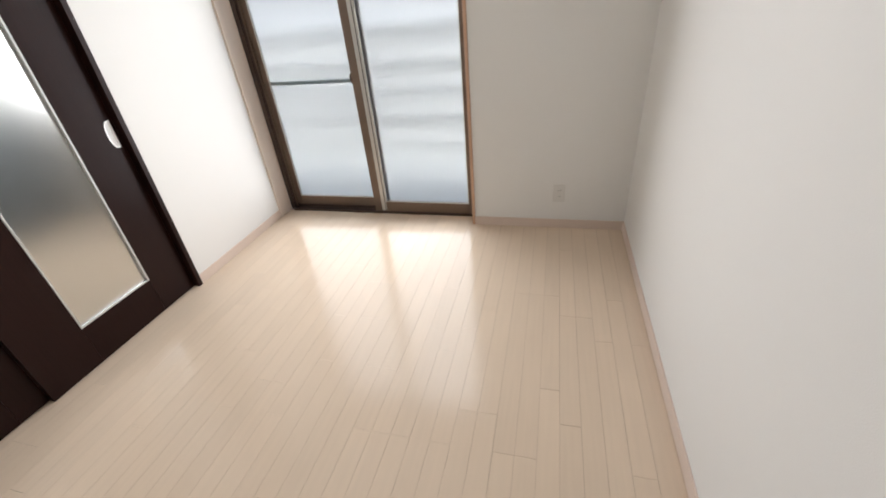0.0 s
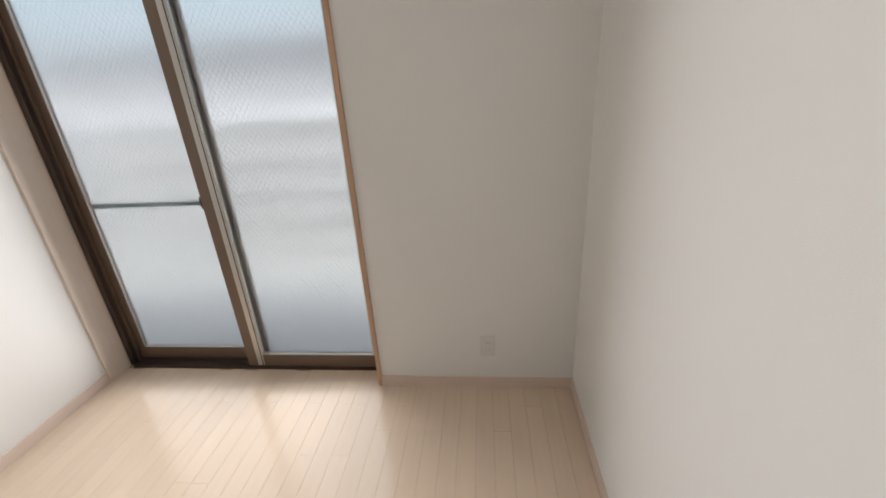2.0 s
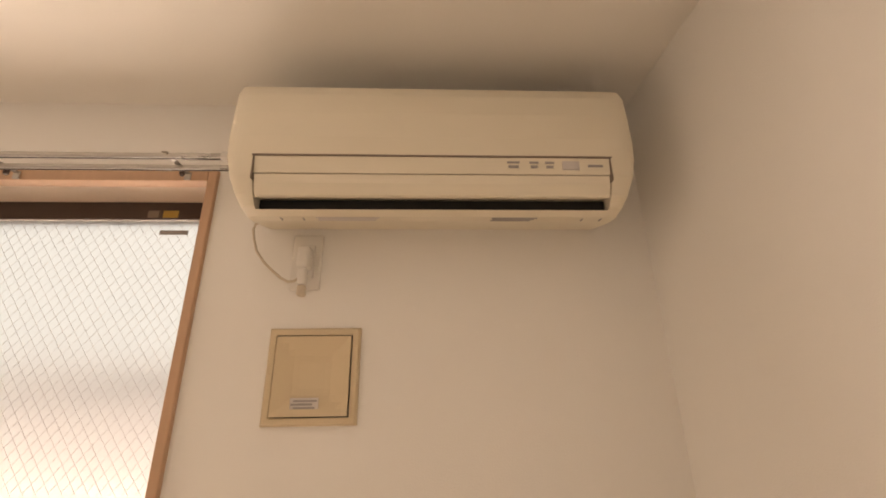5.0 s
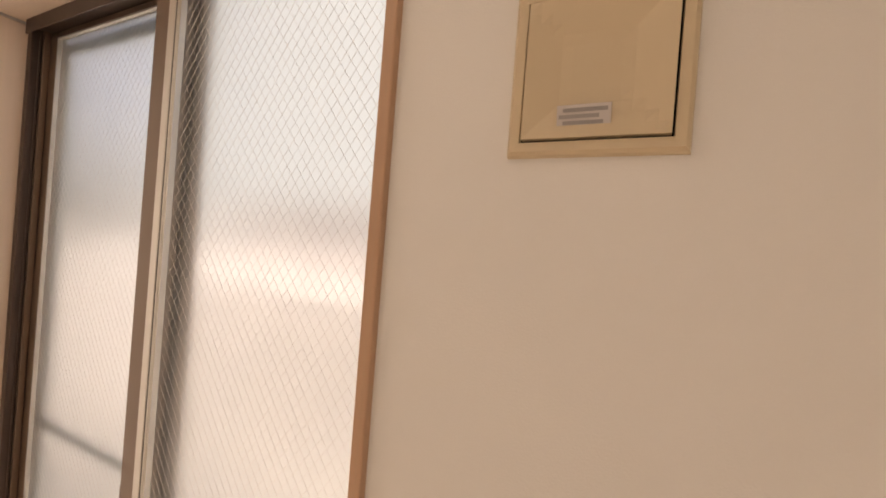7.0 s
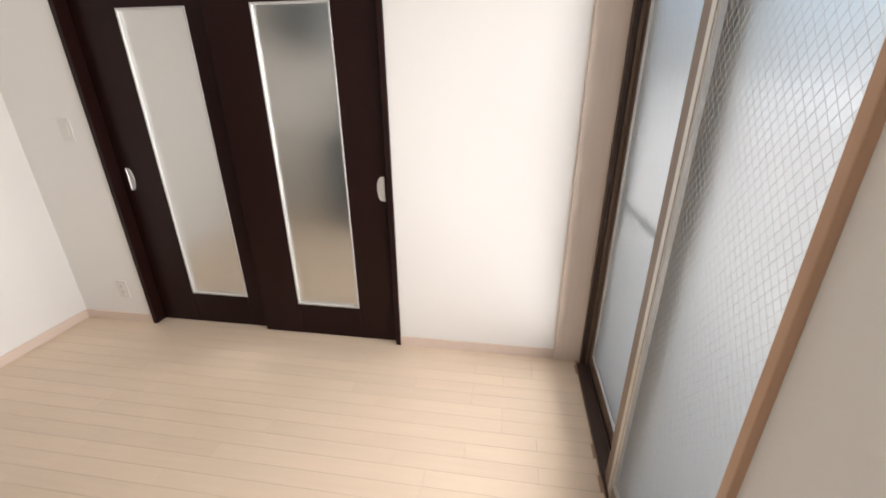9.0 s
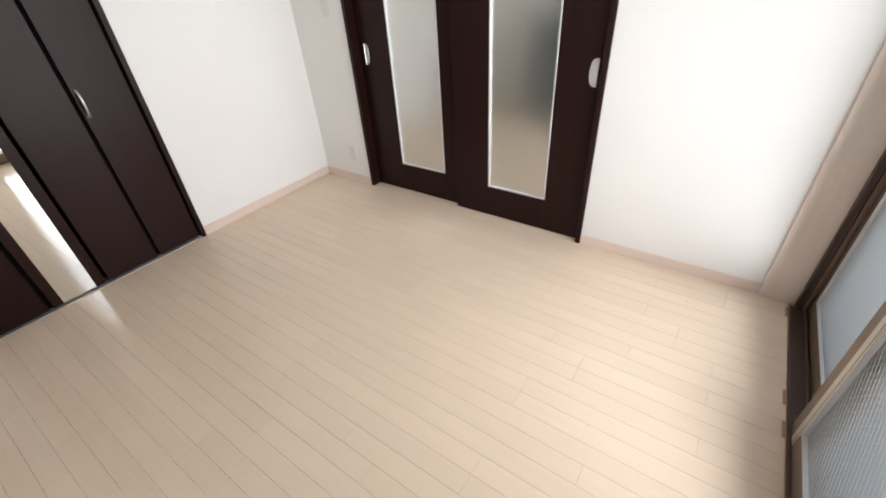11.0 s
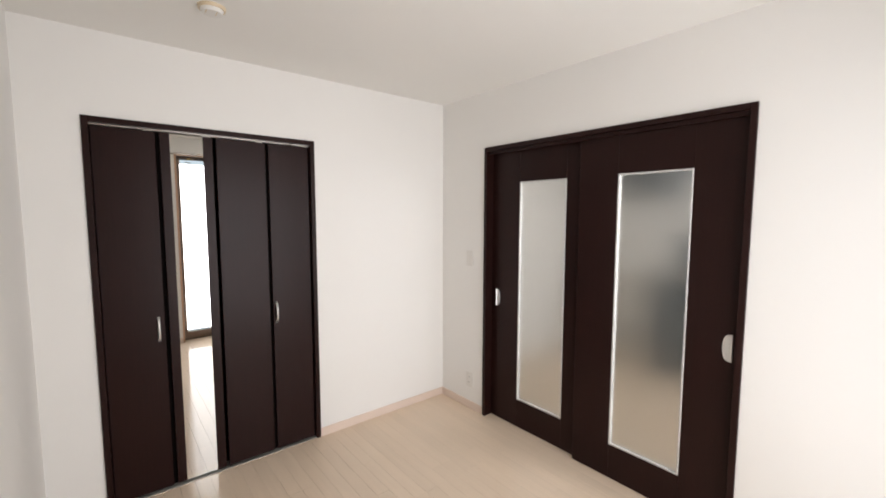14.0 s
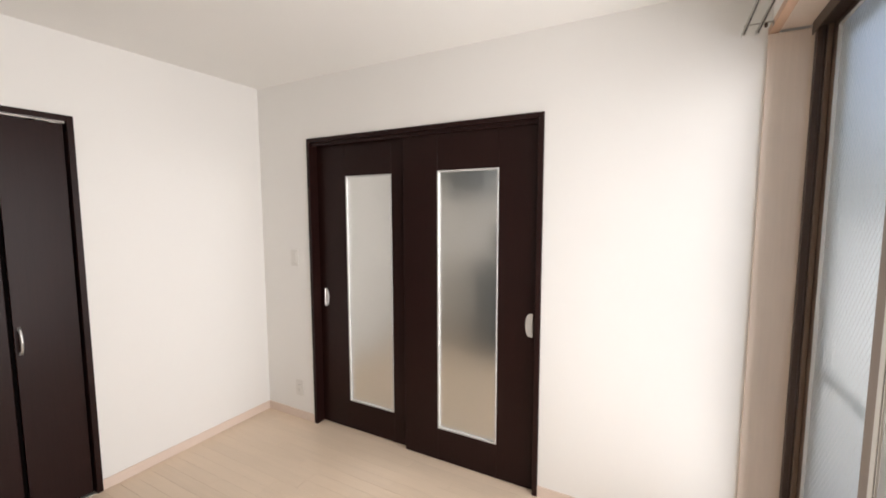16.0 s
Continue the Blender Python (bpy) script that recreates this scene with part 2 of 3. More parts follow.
# ---- window: bronze aluminium frame, two sliding sashes of frosted wired glass ----
IX0, IX1 = 0.014, WX1 - WCW
IZ1 = WZ1 - 0.02
FY0, FY1 = L + 0.13, L + 0.22
window = tagged(new("window_1"), "bronze aluminium sliding window with frosted wired glass", "window", kind="structure")
window.location = (0.75, FY0, 0)
part("window_frame", box_bm([
    (IX0, IX0 + 0.03, FY0 - 0.002, FY1, 0.0, IZ1), (IX1 - 0.016, IX1, FY0 - 0.002, FY1, 0.0, IZ1),
    (IX0 + 0.03, IX1 - 0.016, FY0 - 0.002, FY1, IZ1 - 0.018, IZ1), (IX0 + 0.03, IX1 - 0.016, FY0 - 0.018, FY0 - 0.0135, IZ1 - 0.046, IZ1 - 0.0005), (IX0 + 0.03, IX1 - 0.016, FY0 - 0.02, FY1, -0.012, 0.012),
    (IX0 + 0.03, IX1 - 0.016, FY0 + 0.03, FY0 + 0.034, 0.012, 0.03), (IX0 + 0.03, IX0 + 0.036, FY0 + 0.016, FY0 + 0.02, 0.012, IZ1 - 0.035)], 0.0012), BRONZE_DARK, window, "dark bronze aluminium track frame")


def wire_mesh(x0, x1, z0, z1, y, pitch, parent):
    """Crossed wires cast into the pane, clipped to it."""
    bm = bmesh.new()
    t = 0.00045
    for sign in (1, -1):
        slope = sign * 1.35
        step = pitch * math.sqrt(1 + slope * slope)
        lo = z0 - max(slope * (x1 - x0), 0)
        k = 0
        while True:
            c = lo + k * step
            k += 1
            if c > z1 + abs(slope) * (x1 - x0):
                break
            ends = sorted(((z - c) / slope for z in (z0, z1)))
            a, b = max(0, ends[0]), min(x1 - x0, ends[1])
            if b - a < 0.004:
                continue
            pa, pb = Vector((x0 + a, y, c + slope * a)), Vector((x0 + b, y, c + slope * b))
            n = Vector((-(pb - pa).z, 0, (pb - pa).x)).normalized() * t
            f = Vector((0, t, 0))
            va = [bm.verts.new(pa + q) for q in (n, f, -n, -f)]
            vb = [bm.verts.new(pb + q) for q in (n, f, -n, -f)]
            for j in range(4):
                bm.faces.new((va[j], va[(j + 1) % 4], vb[(j + 1) % 4], vb[j]))
    ob = part("wire_mesh", bm, WIRE, parent, "fine diamond wire mesh in the glass")
    ob["kind"] = "stuff"
    ob.visible_shadow = False


def sash(name, x0, x1, y0, y1, left, right, bottom, top, z0, z1, material):
    s = part(name, box_bm([
        (x0, x0 + left, y0, y1, z0, z1), (x1 - right, x1, y0, y1, z0, z1),
        (x0 + left, x1 - right, y0, y1, z0, z0 + bottom), (x0 + left, x1 - right, y0, y1, z1 - top, z1)], 0.0015), material, window, "bronze aluminium sash")
    gx0, gx1, gz0, gz1 = x0 + left, x1 - right, z0 + bottom, z1 - top
    ym = (y0 + y1) / 2
    pane = part("pane", box_bm([(gx0 - 0.004, gx1 + 0.004, ym - 0.003, ym + 0.003, gz0 - 0.004, gz1 + 0.004)]), FROST, s, "frosted wired glass pane")
    pane.visible_shadow = False
    g = 0.005
    part("glazing_bead", box_bm([
        (gx0, gx0 + g, y0 - 0.001, ym - 0.004, gz0, gz1), (gx1 - g, gx1, y0 - 0.001, ym - 0.004, gz0, gz1),
        (gx0 + g, gx1 - g, y0 - 0.001, ym - 0.004, gz0, gz0 + g), (gx0 + g, gx1 - g, y0 - 0.001, ym - 0.004, gz1 - g, gz1)]), ALU, s, "pale glazing bead")
    wire_mesh(gx0, gx1, gz0, gz1, ym - 0.0045, 0.020, s)
    return s


inner = sash("sash_inner", 0.745, IX1 - 0.012, FY0 - 0.012, FY0 + 0.022, 0.095, 0.033, 0.078, 0.018, 0.012, IZ1 - 0.02, BRONZE)
outer = sash("sash_outer", IX0 + 0.026, 0.845, FY0 + 0.042, FY0 + 0.07, 0.058, 0.070, 0.085, 0.018, 0.012, IZ1 - 0.02, BRONZE)
part("stile_cover", box_bm([(0.802, 0.828, FY0 - 0.0150, FY0 - 0.0125, 0.02, IZ1 - 0.04)], 0.001), ALU, inner, "pale aluminium strip on the meeting stile")
part("seam", box_bm([(0.8285, 0.8325, FY0 - 0.0135, FY0 - 0.0122, 0.02, IZ1 - 0.04)]), GAP_SHADE_AND_SEAM, inner, "dark rubber seam")
part("stile_edge", box_bm([(0.8330, 0.8395, FY0 - 0.0146, FY0 - 0.0122, 0.02, IZ1 - 0.04)], 0.0008), ALU, inner, "pale aluminium edge beside the glass")
part("crescent_lock", box_bm([(0.734, 0.746, FY0 - 0.008, FY0 + 0.018, 0.925, 0.985), (0.727, 0.735, FY0 - 0.002, FY0 + 0.014, 0.94, 0.972)], 0.003, 2), BRONZE_DARK, inner, "dark crescent lock")
part("corner_block", box_bm([(0.73, 0.745, FY0 - 0.012, FY0 + 0.012, 0.02, 0.05)], 0.002), BRONZE_DARK, inner)
part("sticker", box_bm([(1.340, 1.408, FY0 - 0.0005, FY0 + 0.0009, 2.150, 2.161)]), LABEL_GREY, inner, "small grey printed sticker on the glass")
part("sticker", box_bm([(1.316, 1.342, FY0 - 0.0196, FY0 - 0.0182, IZ1 - 0.042, IZ1 - 0.024)]), LABEL_BROWN, window, "faded dark printed sticker")
part("sticker", box_bm([(1.352, 1.388, FY0 - 0.0196, FY0 - 0.0182, IZ1 - 0.042, IZ1 - 0.024)]), LABEL_YELLOW, window, "yellow warning sticker")
part("frame_rib", box_bm([(IX0 + 0.0305, IX0 + 0.044, FY0 + 0.024, FY0 + 0.040, 0.0125, IZ1 - 0.0185)], 0.001), BRONZE, window, "bronze aluminium rib of the side frame")


# ---- outside the window: narrow paved strip, screen panel and the neighbouring banded wall ----
structure("ground", box_bm([(-60, 60, L + 0.2, 90, -0.32, -0.12), (-60, 60, -60, L + 0.2, -0.32, -0.2)]), CONCRETE, "grey concrete ground outside", "ground")
screen = thing("window_screen", (0.4, L + 0.225, 0.0), "grey-green framed insect screen behind the outer sash", "window screen")
SY0, SY1 = L + 0.222, L + 0.236
part("screen_frame", box_bm([(0.03, 0.062, SY0, SY1, 0.0, 2.2), (0.755, 0.778, SY0, SY1, 0.0, 2.2), (0.062, 0.755, SY0, SY1, 0.0, 0.05), (0.062, 0.755, SY0, SY1, 2.16, 2.2)], 0.002), RAIL_GREEN, screen)
part("mid_rail", box_bm([(0.062, 0.755, SY0, SY1, 0.915, 0.938)], 0.002), RAIL_GREEN, screen)
nb = thing("neighbour_wall", (1.0, 5.0, -0.12), "grey boundary wall with pale horizontal ledges", "wall")
part("wall_body", box_bm([(-4, 7, 5.0, 5.3, -0.12, 1.15)]), SIDING, nb)
for z in (-0.02, 0.28, 0.55, 0.83, 1.15):
    part("ledge", box_bm([(-4, 7, 4.96, 5.33, z, z + 0.05)], 0.006), WHITE_PAINT, nb)
backdrop_mat = bpy.data.materials.new("overcast_sky")
backdrop_mat.use_nodes = True
glow = backdrop_mat.node_tree.nodes["Principled BSDF"]
glow.inputs["Base Color"].default_value = (0, 0, 0, 1)
glow.inputs["Emission Color"].default_value = (0.86, 0.94, 1.0, 1)
glow.inputs["Emission Strength"].default_value = 0.34
structure("backdrop", box_bm([(-150, 150, 80, 80.5, -0.12, 160)]), backdrop_mat, "plain pale overcast sky beyond the houses", "backdrop")
house = thing("house", (1.0, 9.0, -0.12), "pale distant house with a low flat roof", "house")
part("wall", box_bm([(-7, 9, 9.0, 15, -0.12, 2.1)]), SIDING, house)
part("roof", box_bm([(-7.3, 9.3, 8.7, 15.3, 2.1, 2.25)], 0.02), CONCRETE, house)

# ---- sliding doors in the west wall ----
frame_w = structure("door_frame_1", box_bm([
    (-0.145, 0.012, DY0, DY0 + CW, 0, DZ), (-0.145, 0.012, DY1 - CW, DY1, 0, DZ),
    (-0.145, 0.012, DY0 + CW, DY1 - CW, DZ - CW, DZ),
    (-0.022, -0.006, DY0 + CW, DY1 - CW, DZ - CW - 0.022, DZ - CW)], 0.0015), WENGE, "dark wenge sliding-door frame", "door frame")
structure("door_threshold", box_bm([(-0.138, -0.012, DY0 + CW, DY1 - CW, -0.006, 0.001)]), PLANK, "pale maple floor strip under the sliding doors", "threshold")


def d_pull(parent, x, y_flat, direction, z0, z1, depth):
    """A D-shaped finger pull: raised rim and a sunken dish."""
    n = 14
    zc, hz = (z0 + z1) / 2, (z1 - z0) / 2

    def outline(inset):
        pts = []
        for k in range(n + 1):
            a = -math.pi / 2 + math.pi * k / n
            pts.append((y_flat + direction * (inset + (depth - 2 * inset) * max(math.cos(a), 0) ** 0.55), zc + (hz - inset) * math.sin(a)))
        return pts

    bm = bmesh.new()
    rows = [(outline(0.0), x), (outline(0.001), x + 0.004), (outline(0.007), x + 0.004), (outline(0.009), x + 0.0008)]
    vs = [[bm.verts.new((xx, y, z)) for y, z in pts] for pts, xx in rows]
    for r, q in zip(vs, vs[1:]):
        for k in range(n + 1):
            j = (k + 1) % (n + 1)
            bm.faces.new((r[k], r[j], q[j], q[k]))
    h = part("handle", bm, SILVER, parent, "silver D-shaped finger pull")
    bm = bmesh.new()
    bm.faces.new([bm.verts.new((x + 0.001, y, z)) for y, z in outline(0.0085)])
    part("dish", bm, SATIN, h, "recessed grey dish")


def sliding_door(name, y0, y1, x0, x1, gy0, gy1, gz0, gz1, pull_flat, pull_dir):
    d = tagged(new(name), "dark wenge sliding door with a tall frosted glass pane", "door", "sliding doors", "structure")
    d.location = (x0, (y0 + y1) / 2, 0)
    zt = DZ - CW - 0.004
    part("stile", box_bm([(x0, x1, y0, gy0, 0.004, zt)], 0.0012), WENGE, d)
    part("stile", box_bm([(x0, x1, gy1, y1, 0.004, zt)], 0.0012), WENGE, d)
    part("rail", box_bm([(x0, x1 - 0.0006, gy0, gy1, 0.004, gz0)], 0.0012), WENGE, d)
    part("rail", box_bm([(x0, x1 - 0.0006, gy0, gy1, gz1, zt)], 0.0012), WENGE, d)
    xm = (x0 + x1) / 2
    pane = part("glass_pane", box_bm([(xm - 0.002, xm + 0.002, gy0 + 0.002, gy1 - 0.002, gz0 + 0.002, gz1 - 0.002)]), DOOR_FROST, d, "frosted glass pane")
    pane.visible_shadow = False
    b = 0.009
    for xa, xb in ((xm + 0.0025, x1 + 0.002), (x0 - 0.002, xm - 0.0025)):
        part("glazing_bead", box_bm([
            (xa, xb, gy0, gy0 + b, gz0, gz1), (xa, xb, gy1 - b, gy1, gz0, gz1),
            (xa, xb, gy0 + b, gy1 - b, gz0, gz0 + b), (xa, xb, gy0 + b, gy1 - b, gz1 - b, gz1)], 0.001), BEAD, d, "silver glazing bead")
    d_pull(d, x1, pull_flat, pull_dir, 0.863, 0.994, 0.042)
    return d


sliding_door("door_1", 1.262, DY1 - CW - 0.001, -0.052, -0.025, 1.50, 1.881, 0.207, 1.772, 2.082, -1)
sliding_door("door_2", DY0 + CW + 0.001, 1.345, -0.084, -0.057, 0.775, 1.15, 0.207, 1.772, 0.560, 1)

# next room: low slate kitchen counter and hood seen as dim blurs through the glass
kit = thing("kitchen_counter", (-2.15, 1.8, -0.006), "dark slate kitchen counter, blurred behind frosted glass", "counter")
part("body", box_bm([(-2.44, -1.90, 0.9, 2.9, -0.006, 0.98)], 0.003), KITCHEN_GREY, kit)
part("worktop", box_bm([(-2.445, -1.87, 0.88, 2.92, 0.98, 1.02)], 0.004), SATIN, kit, "grey metal worktop")
part("splashback", box_bm([(-2.448, -2.43, 0.9, 2.9, 1.02, 1.35)]), KITCHEN_GREY, kit)
hood = thing("range_hood", (-2.25, 1.2, 1.75), "dark range hood, blurred behind frosted glass", "hood")
part("hood_body", extrude_profile([(-2.449, 1.72), (-1.85, 1.72), (-1.85, 1.95), (-2.05, 2.25), (-2.449, 2.25)], 1, 0.55, 1.0), KITCHEN_GREY, hood)

# ---- closet with folding doors and a mirror strip in the south wall ----
structure("closet_frame", box_bm([
    (CX0, CX0 + CW, -0.12, 0.012, 0, CZ), (CX1 - CW, CX1, -0.12, 0.012, 0, CZ), (CX0 + CW, CX1 - CW, -0.12, 0.012, CZ - CW, CZ)], 0.0015), WENGE, "dark wenge closet frame", "door frame")
structure("closet_sill", box_bm([(CX0 + CW, CX1 - CW, -0.10, 0.004, -0.003, 0.0035)]), ALU, "pale floor rail under the closet doors", "threshold")
structure("closet_track", box_bm([(CX0 + CW, CX1 - CW, -0.045, -0.008, CZ - CW - 0.01, CZ - CW)], 0.001), RAIL, "slim metal track above the closet doors", "track")
# added sheet whose near-black colour paints the closet's inner shade
structure("closet_stop", box_bm([(CX0 + CW, CX1 - CW, -0.11, -0.09, 0.004, CZ - CW)]), GAP_SHADE_AND_SEAM, "near-black sheet painted as the shade inside the closet", "closet")
ZB, ZT = 0.012, CZ - CW - 0.014
Y0, Y1 = -0.036, -0.012


def bow_handle(x, parent):
    n = 12
    pts = [(x, Y1 + 0.004 + 0.022 * math.sin(math.pi * k / n) ** 0.6, 0.858 + 0.124 * k / n) for k in range(n + 1)]
    h = part("handle", tube(pts, 0.0062, 10), SILVER, parent, "silver bow handle", True)
    part("foot", box_bm([(x - 0.007, x + 0.007, Y1, Y1 + 0.006, 0.852, 0.868)], 0.002), SILVER, h)
    part("foot", box_bm([(x - 0.007, x + 0.007, Y1, Y1 + 0.006, 0.972, 0.988)], 0.002), SILVER, h)


def folding_door(name, leaves, handle_x, label):
    d = tagged(new(name), label, "door", "closet folding doors", "structure")
    d.location = ((leaves[0][0] + leaves[-1][1]) / 2, Y0, 0)
    for a, b, mirrored in leaves:
        if mirrored:
            m0, m1 = mirrored
            leaf = part("leaf", box_bm([(a, m0, Y0, Y1, ZB, ZT), (m1, b, Y0, Y1, ZB, ZT)], 0.0015, 2), WENGE, d)
            part("backing", box_bm([(m0 - 0.002, m1 + 0.002, Y0 + 0.002, Y0 + 0.012, ZB, ZT)]), GAP_SHADE_AND_SEAM, leaf)
            part("mirror", box_bm([(m0, m1, Y0 + 0.0125, Y1 - 0.003, ZB + 0.002, ZT - 0.002)]), MIRROR, leaf, "tall narrow mirror strip")
        else:
            leaf = part("leaf", box_bm([(a, b, Y0, Y1, ZB, ZT)], 0.0015, 2), WENGE, d)
        if a <= handle_x <= b:
            bow_handle(handle_x, leaf)
        part("pivot", box_bm([(a + 0.012, a + 0.05, Y0 + 0.006, Y1 - 0.004, ZT, ZT + 0.005)], 0.001), RAIL, leaf, "metal pivot")
    # near-black strips paint the shade in the grooves between leaves
    for (a, b, _), (c, e, _) in zip(leaves, leaves[1:]):
        part("hinge_strip", box_bm([(b, c, Y0 + 0.002, Y0 + 0.008, ZB, ZT)]), GAP_SHADE_AND_SEAM, d, "near-black strip painted as the shade between the leaves")


folding_door("door_3", [(1.691, 1.941, (1.739, 1.896)), (1.961, 2.222, None)], 1.990, "dark wenge folding closet door with a narrow mirror strip")
folding_door("door_4", [(1.138, 1.386, None), (1.405, 1.673, None)], 1.367, "dark wenge folding closet door with a silver handle")

# ---- fixtures ----
def wall_plate(name, centre, normal, w, h, label, category, kind_of):
    """A switch or socket plate; built facing -y at the origin, then turned."""
    p = thing(name, (0, 0, 0), label, category)
    part("plate", box_bm([(-w / 2, w / 2, -0.007, 0, -h / 2, h / 2)], 0.003, 2), PLASTIC, p)
    if kind_of == "switch":
        part("rocker", box_bm([(-w * 0.27, w * 0.27, -0.0105, -0.006, -h * 0.30, h * 0.30)], 0.0015), PLASTIC, p)
    else:
        part("socket_face", box_bm([(-w * 0.22, w * 0.22, -0.0088, -0.006, -h * 0.33, h * 0.33)], 0.001), PLASTIC, p)
        for z in (-h * 0.17, h * 0.17):
            for x in (-0.006, 0.006):
                part("slot", box_bm([(x - 0.001, x + 0.001, -0.0094, -0.008, z - 0.004, z + 0.004)]), BLACK, p)
    p.matrix_basis = Matrix.Translation(centre) @ Matrix.Rotation(normal, 4, "Z")
    return p


wall_plate("power_outlet", (2.072, L, 0.245), 0, 0.072, 0.12, "white double power outlet low on the wall", "outlet", "socket")
wall_plate("light_switch", (0, 0.335, 1.205), radians(90), 0.072, 0.12, "white light switch beside the sliding doors", "switch", "switch")
wall_plate("power_outlet", (0, 0.34, 0.235), radians(90), 0.072, 0.12, "white power outlet beside the sliding doors", "outlet", "socket")

# ceiling rosette
rose = thing("ceiling_rosette", (1.785, 0.61, H), "round cream ceiling lamp socket without a lamp", "lamp socket")
part("base", disc(1.785, 0.61, H - 0.012, H, 0.052, 0.056), VENT_PLASTIC, rose)
part("cap", disc(1.785, 0.61, H - 0.026, H - 0.012, 0.040, 0.046), PLASTIC, rose)
part("slot", box_bm([(1.768, 1.772, 0.60, 0.64, H - 0.0264, H - 0.0255)]), VENT_PLASTIC, rose)
part("slot", box_bm([(1.808, 1.812, 0.60, 0.64, H - 0.0264, H - 0.0255)]), VENT_PLASTIC, rose)

# air conditioner
AX0, AX1, AW = 1.652, 2.378, 3.03
ac = thing("air_conditioner", ((AX0 + AX1) / 2, AW, 1.99), "cream-white wall air conditioner with a half-open outlet flap", "air conditioner")


def ac_profile(notch):
    front = [(AW, 2.262), (2.93, 2.262), (2.875, 2.256), (2.845, 2.242), (2.832, 2.215), (2.826, 2.17), (2.826, 2.12), (2.830, 2.085)]
    if notch:
        front += [(2.846, 2.085), (2.850, 2.03), (2.905, 2.022), (2.905, 2.002), (2.868, 1.998)]
    else:
        front += [(2.836, 2.05), (2.848, 2.018), (2.862, 2.002)]
    return front + [(2.885, 1.992), (2.915, 1.996), (AW, 2.026)]


part("body", extrude_profile(ac_profile(True), 0, AX0 + 0.048, AX1 - 0.048), AC_PLASTIC, ac)
for a, sgn in ((AX0, 1), (AX1, -1)):
    bm = bmesh.new()
    prof = ac_profile(False)
    stations = []
    for k in range(7):
        u = k / 6
        row = []
        for y, z in prof:
            low = max(0.0, (2.09 - z) / 0.105)
            x = a + sgn * (0.048 * u + (1 - u) * (0.030 * low ** 1.6 + 0.004 * max(0, (z - 2.15) / 0.1)))
            swell = 0.55 * (1 - u) ** 3
            row.append(bm.verts.new((x, y + 0.014 * swell * (AW - y) / 0.2 * (1 if z < 2.2 else 0.3), z)))
        stations.append(row)
    n = len(prof)
    for r, q in zip(stations, stations[1:]):
        for k in range(n):
            bm.faces.new((r[k], r[(k + 1) % n], q[(k + 1) % n], q[k]))
    bm.faces.new(stations[0])
    bm.faces.new(stations[-1][::-1])
    part("side_cover", bm, AC_PLASTIC, ac)
strip_part = part("indicator_strip", extrude_profile([(2.8305, 2.0825), (2.8345, 2.052), (2.847, 2.052), (2.8465, 2.0825)], 0, AX0 + 0.0505, AX1 - 0.0505), AC_PLASTIC, ac)
part("panel_seam", box_bm([(AX0 + 0.046, AX1 - 0.046, 2.8285, 2.8340, 2.0830, 2.0858), (AX0 + 0.0478, AX0 + 0.0503, 2.8300, 2.8460, 2.0400, 2.0828), (AX1 - 0.0503, AX1 - 0.0478, 2.8300, 2.8460, 2.0400, 2.0828)]), LABEL_BROWN, ac, "dark seam round the front strip")
part("outlet_flap", extrude_profile([(2.835, 2.0495), (2.838, 2.034), (2.846, 2.016), (2.853, 2.014), (2.850, 2.034), (2.8475, 2.0495)], 0, AX0 + 0.052, AX1 - 0.052), AC_PLASTIC, ac)
part("air_outlet", box_bm([(AX0 + 0.049, AX1 - 0.049, 2.880, 2.903, 2.0025, 2.0215)]), BLACK, ac, "dark air outlet slot")
for x, w in ((2.145, 0.018), (2.185, 0.012), (2.213, 0.012)):
    part("lamp_mark", box_bm([(x, x + w, 2.8312, 2.8325, 2.063, 2.068)]), LABEL_GREY, strip_part)
    part("lamp_text", box_bm([(x - 0.002, x + w + 0.002, 2.8307, 2.832, 2.072, 2.0755)]), LABEL_GREY, strip_part)
part("receiver", box_bm([(2.242, 2.272, 2.8308, 2.833, 2.060, 2.077)]), LABEL_PALE, strip_part, "pale signal window")
part("badge", box_bm([(2.288, 2.315, 2.8316, 2.833, 2.066, 2.0705)]), LABEL_GREY, strip_part, "small grey maker's badge")
for x, w, m in ((1.80, 0.115, LABEL_PALE), (2.12, 0.085, LABEL_GREY)):
    for k in range(3):
        y = 2.889 + 0.008 * k
        z = 1.992 + 0.004 * (y - 2.885) / 0.03
        part("caution_label", box_bm([(x + 0.003 * (k % 2), x + w - 0.005 * k, y, y + 0.0045, z - 0.0008, z + 0.001)]), m, ac, "faded printed caution label")
for x in (1.735, 1.775, 2.29, 2.325):
    part("hook_mark", box_bm([(x, x + 0.002, 2.892, 2.905, 1.9922, 1.9955)]), LABEL_GREY, ac)
ac.location += Vector((-0.0085, L - AW, 0.086))

# socket, plug and cord of the air conditioner
sock = wall_plate("ac_outlet", (1.743, L, 2.036), 0, 0.062, 0.12, "white tall power outlet under the air conditioner", "outlet", "switch")
plug = thing("power_plug", (1.736, L - 0.012, 2.014), "white plug and cord hanging from the air conditioner", "plug")
part("plug_body", box_bm([(1.734, 1.757, L - 0.045, L - 0.0105, 2.014, 2.060)], 0.005, 2), PLASTIC, plug)
part("plug_tail", box_bm([(1.737, 1.753, L - 0.042, L - 0.022, 1.980, 2.015)], 0.004, 2), PLASTIC, plug)
part("plug_grip", box_bm([(1.739, 1.754, L - 0.043, L - 0.024, 1.957, 1.9795)], 0.004, 2), CORD, plug, "grey-brown cord grip")
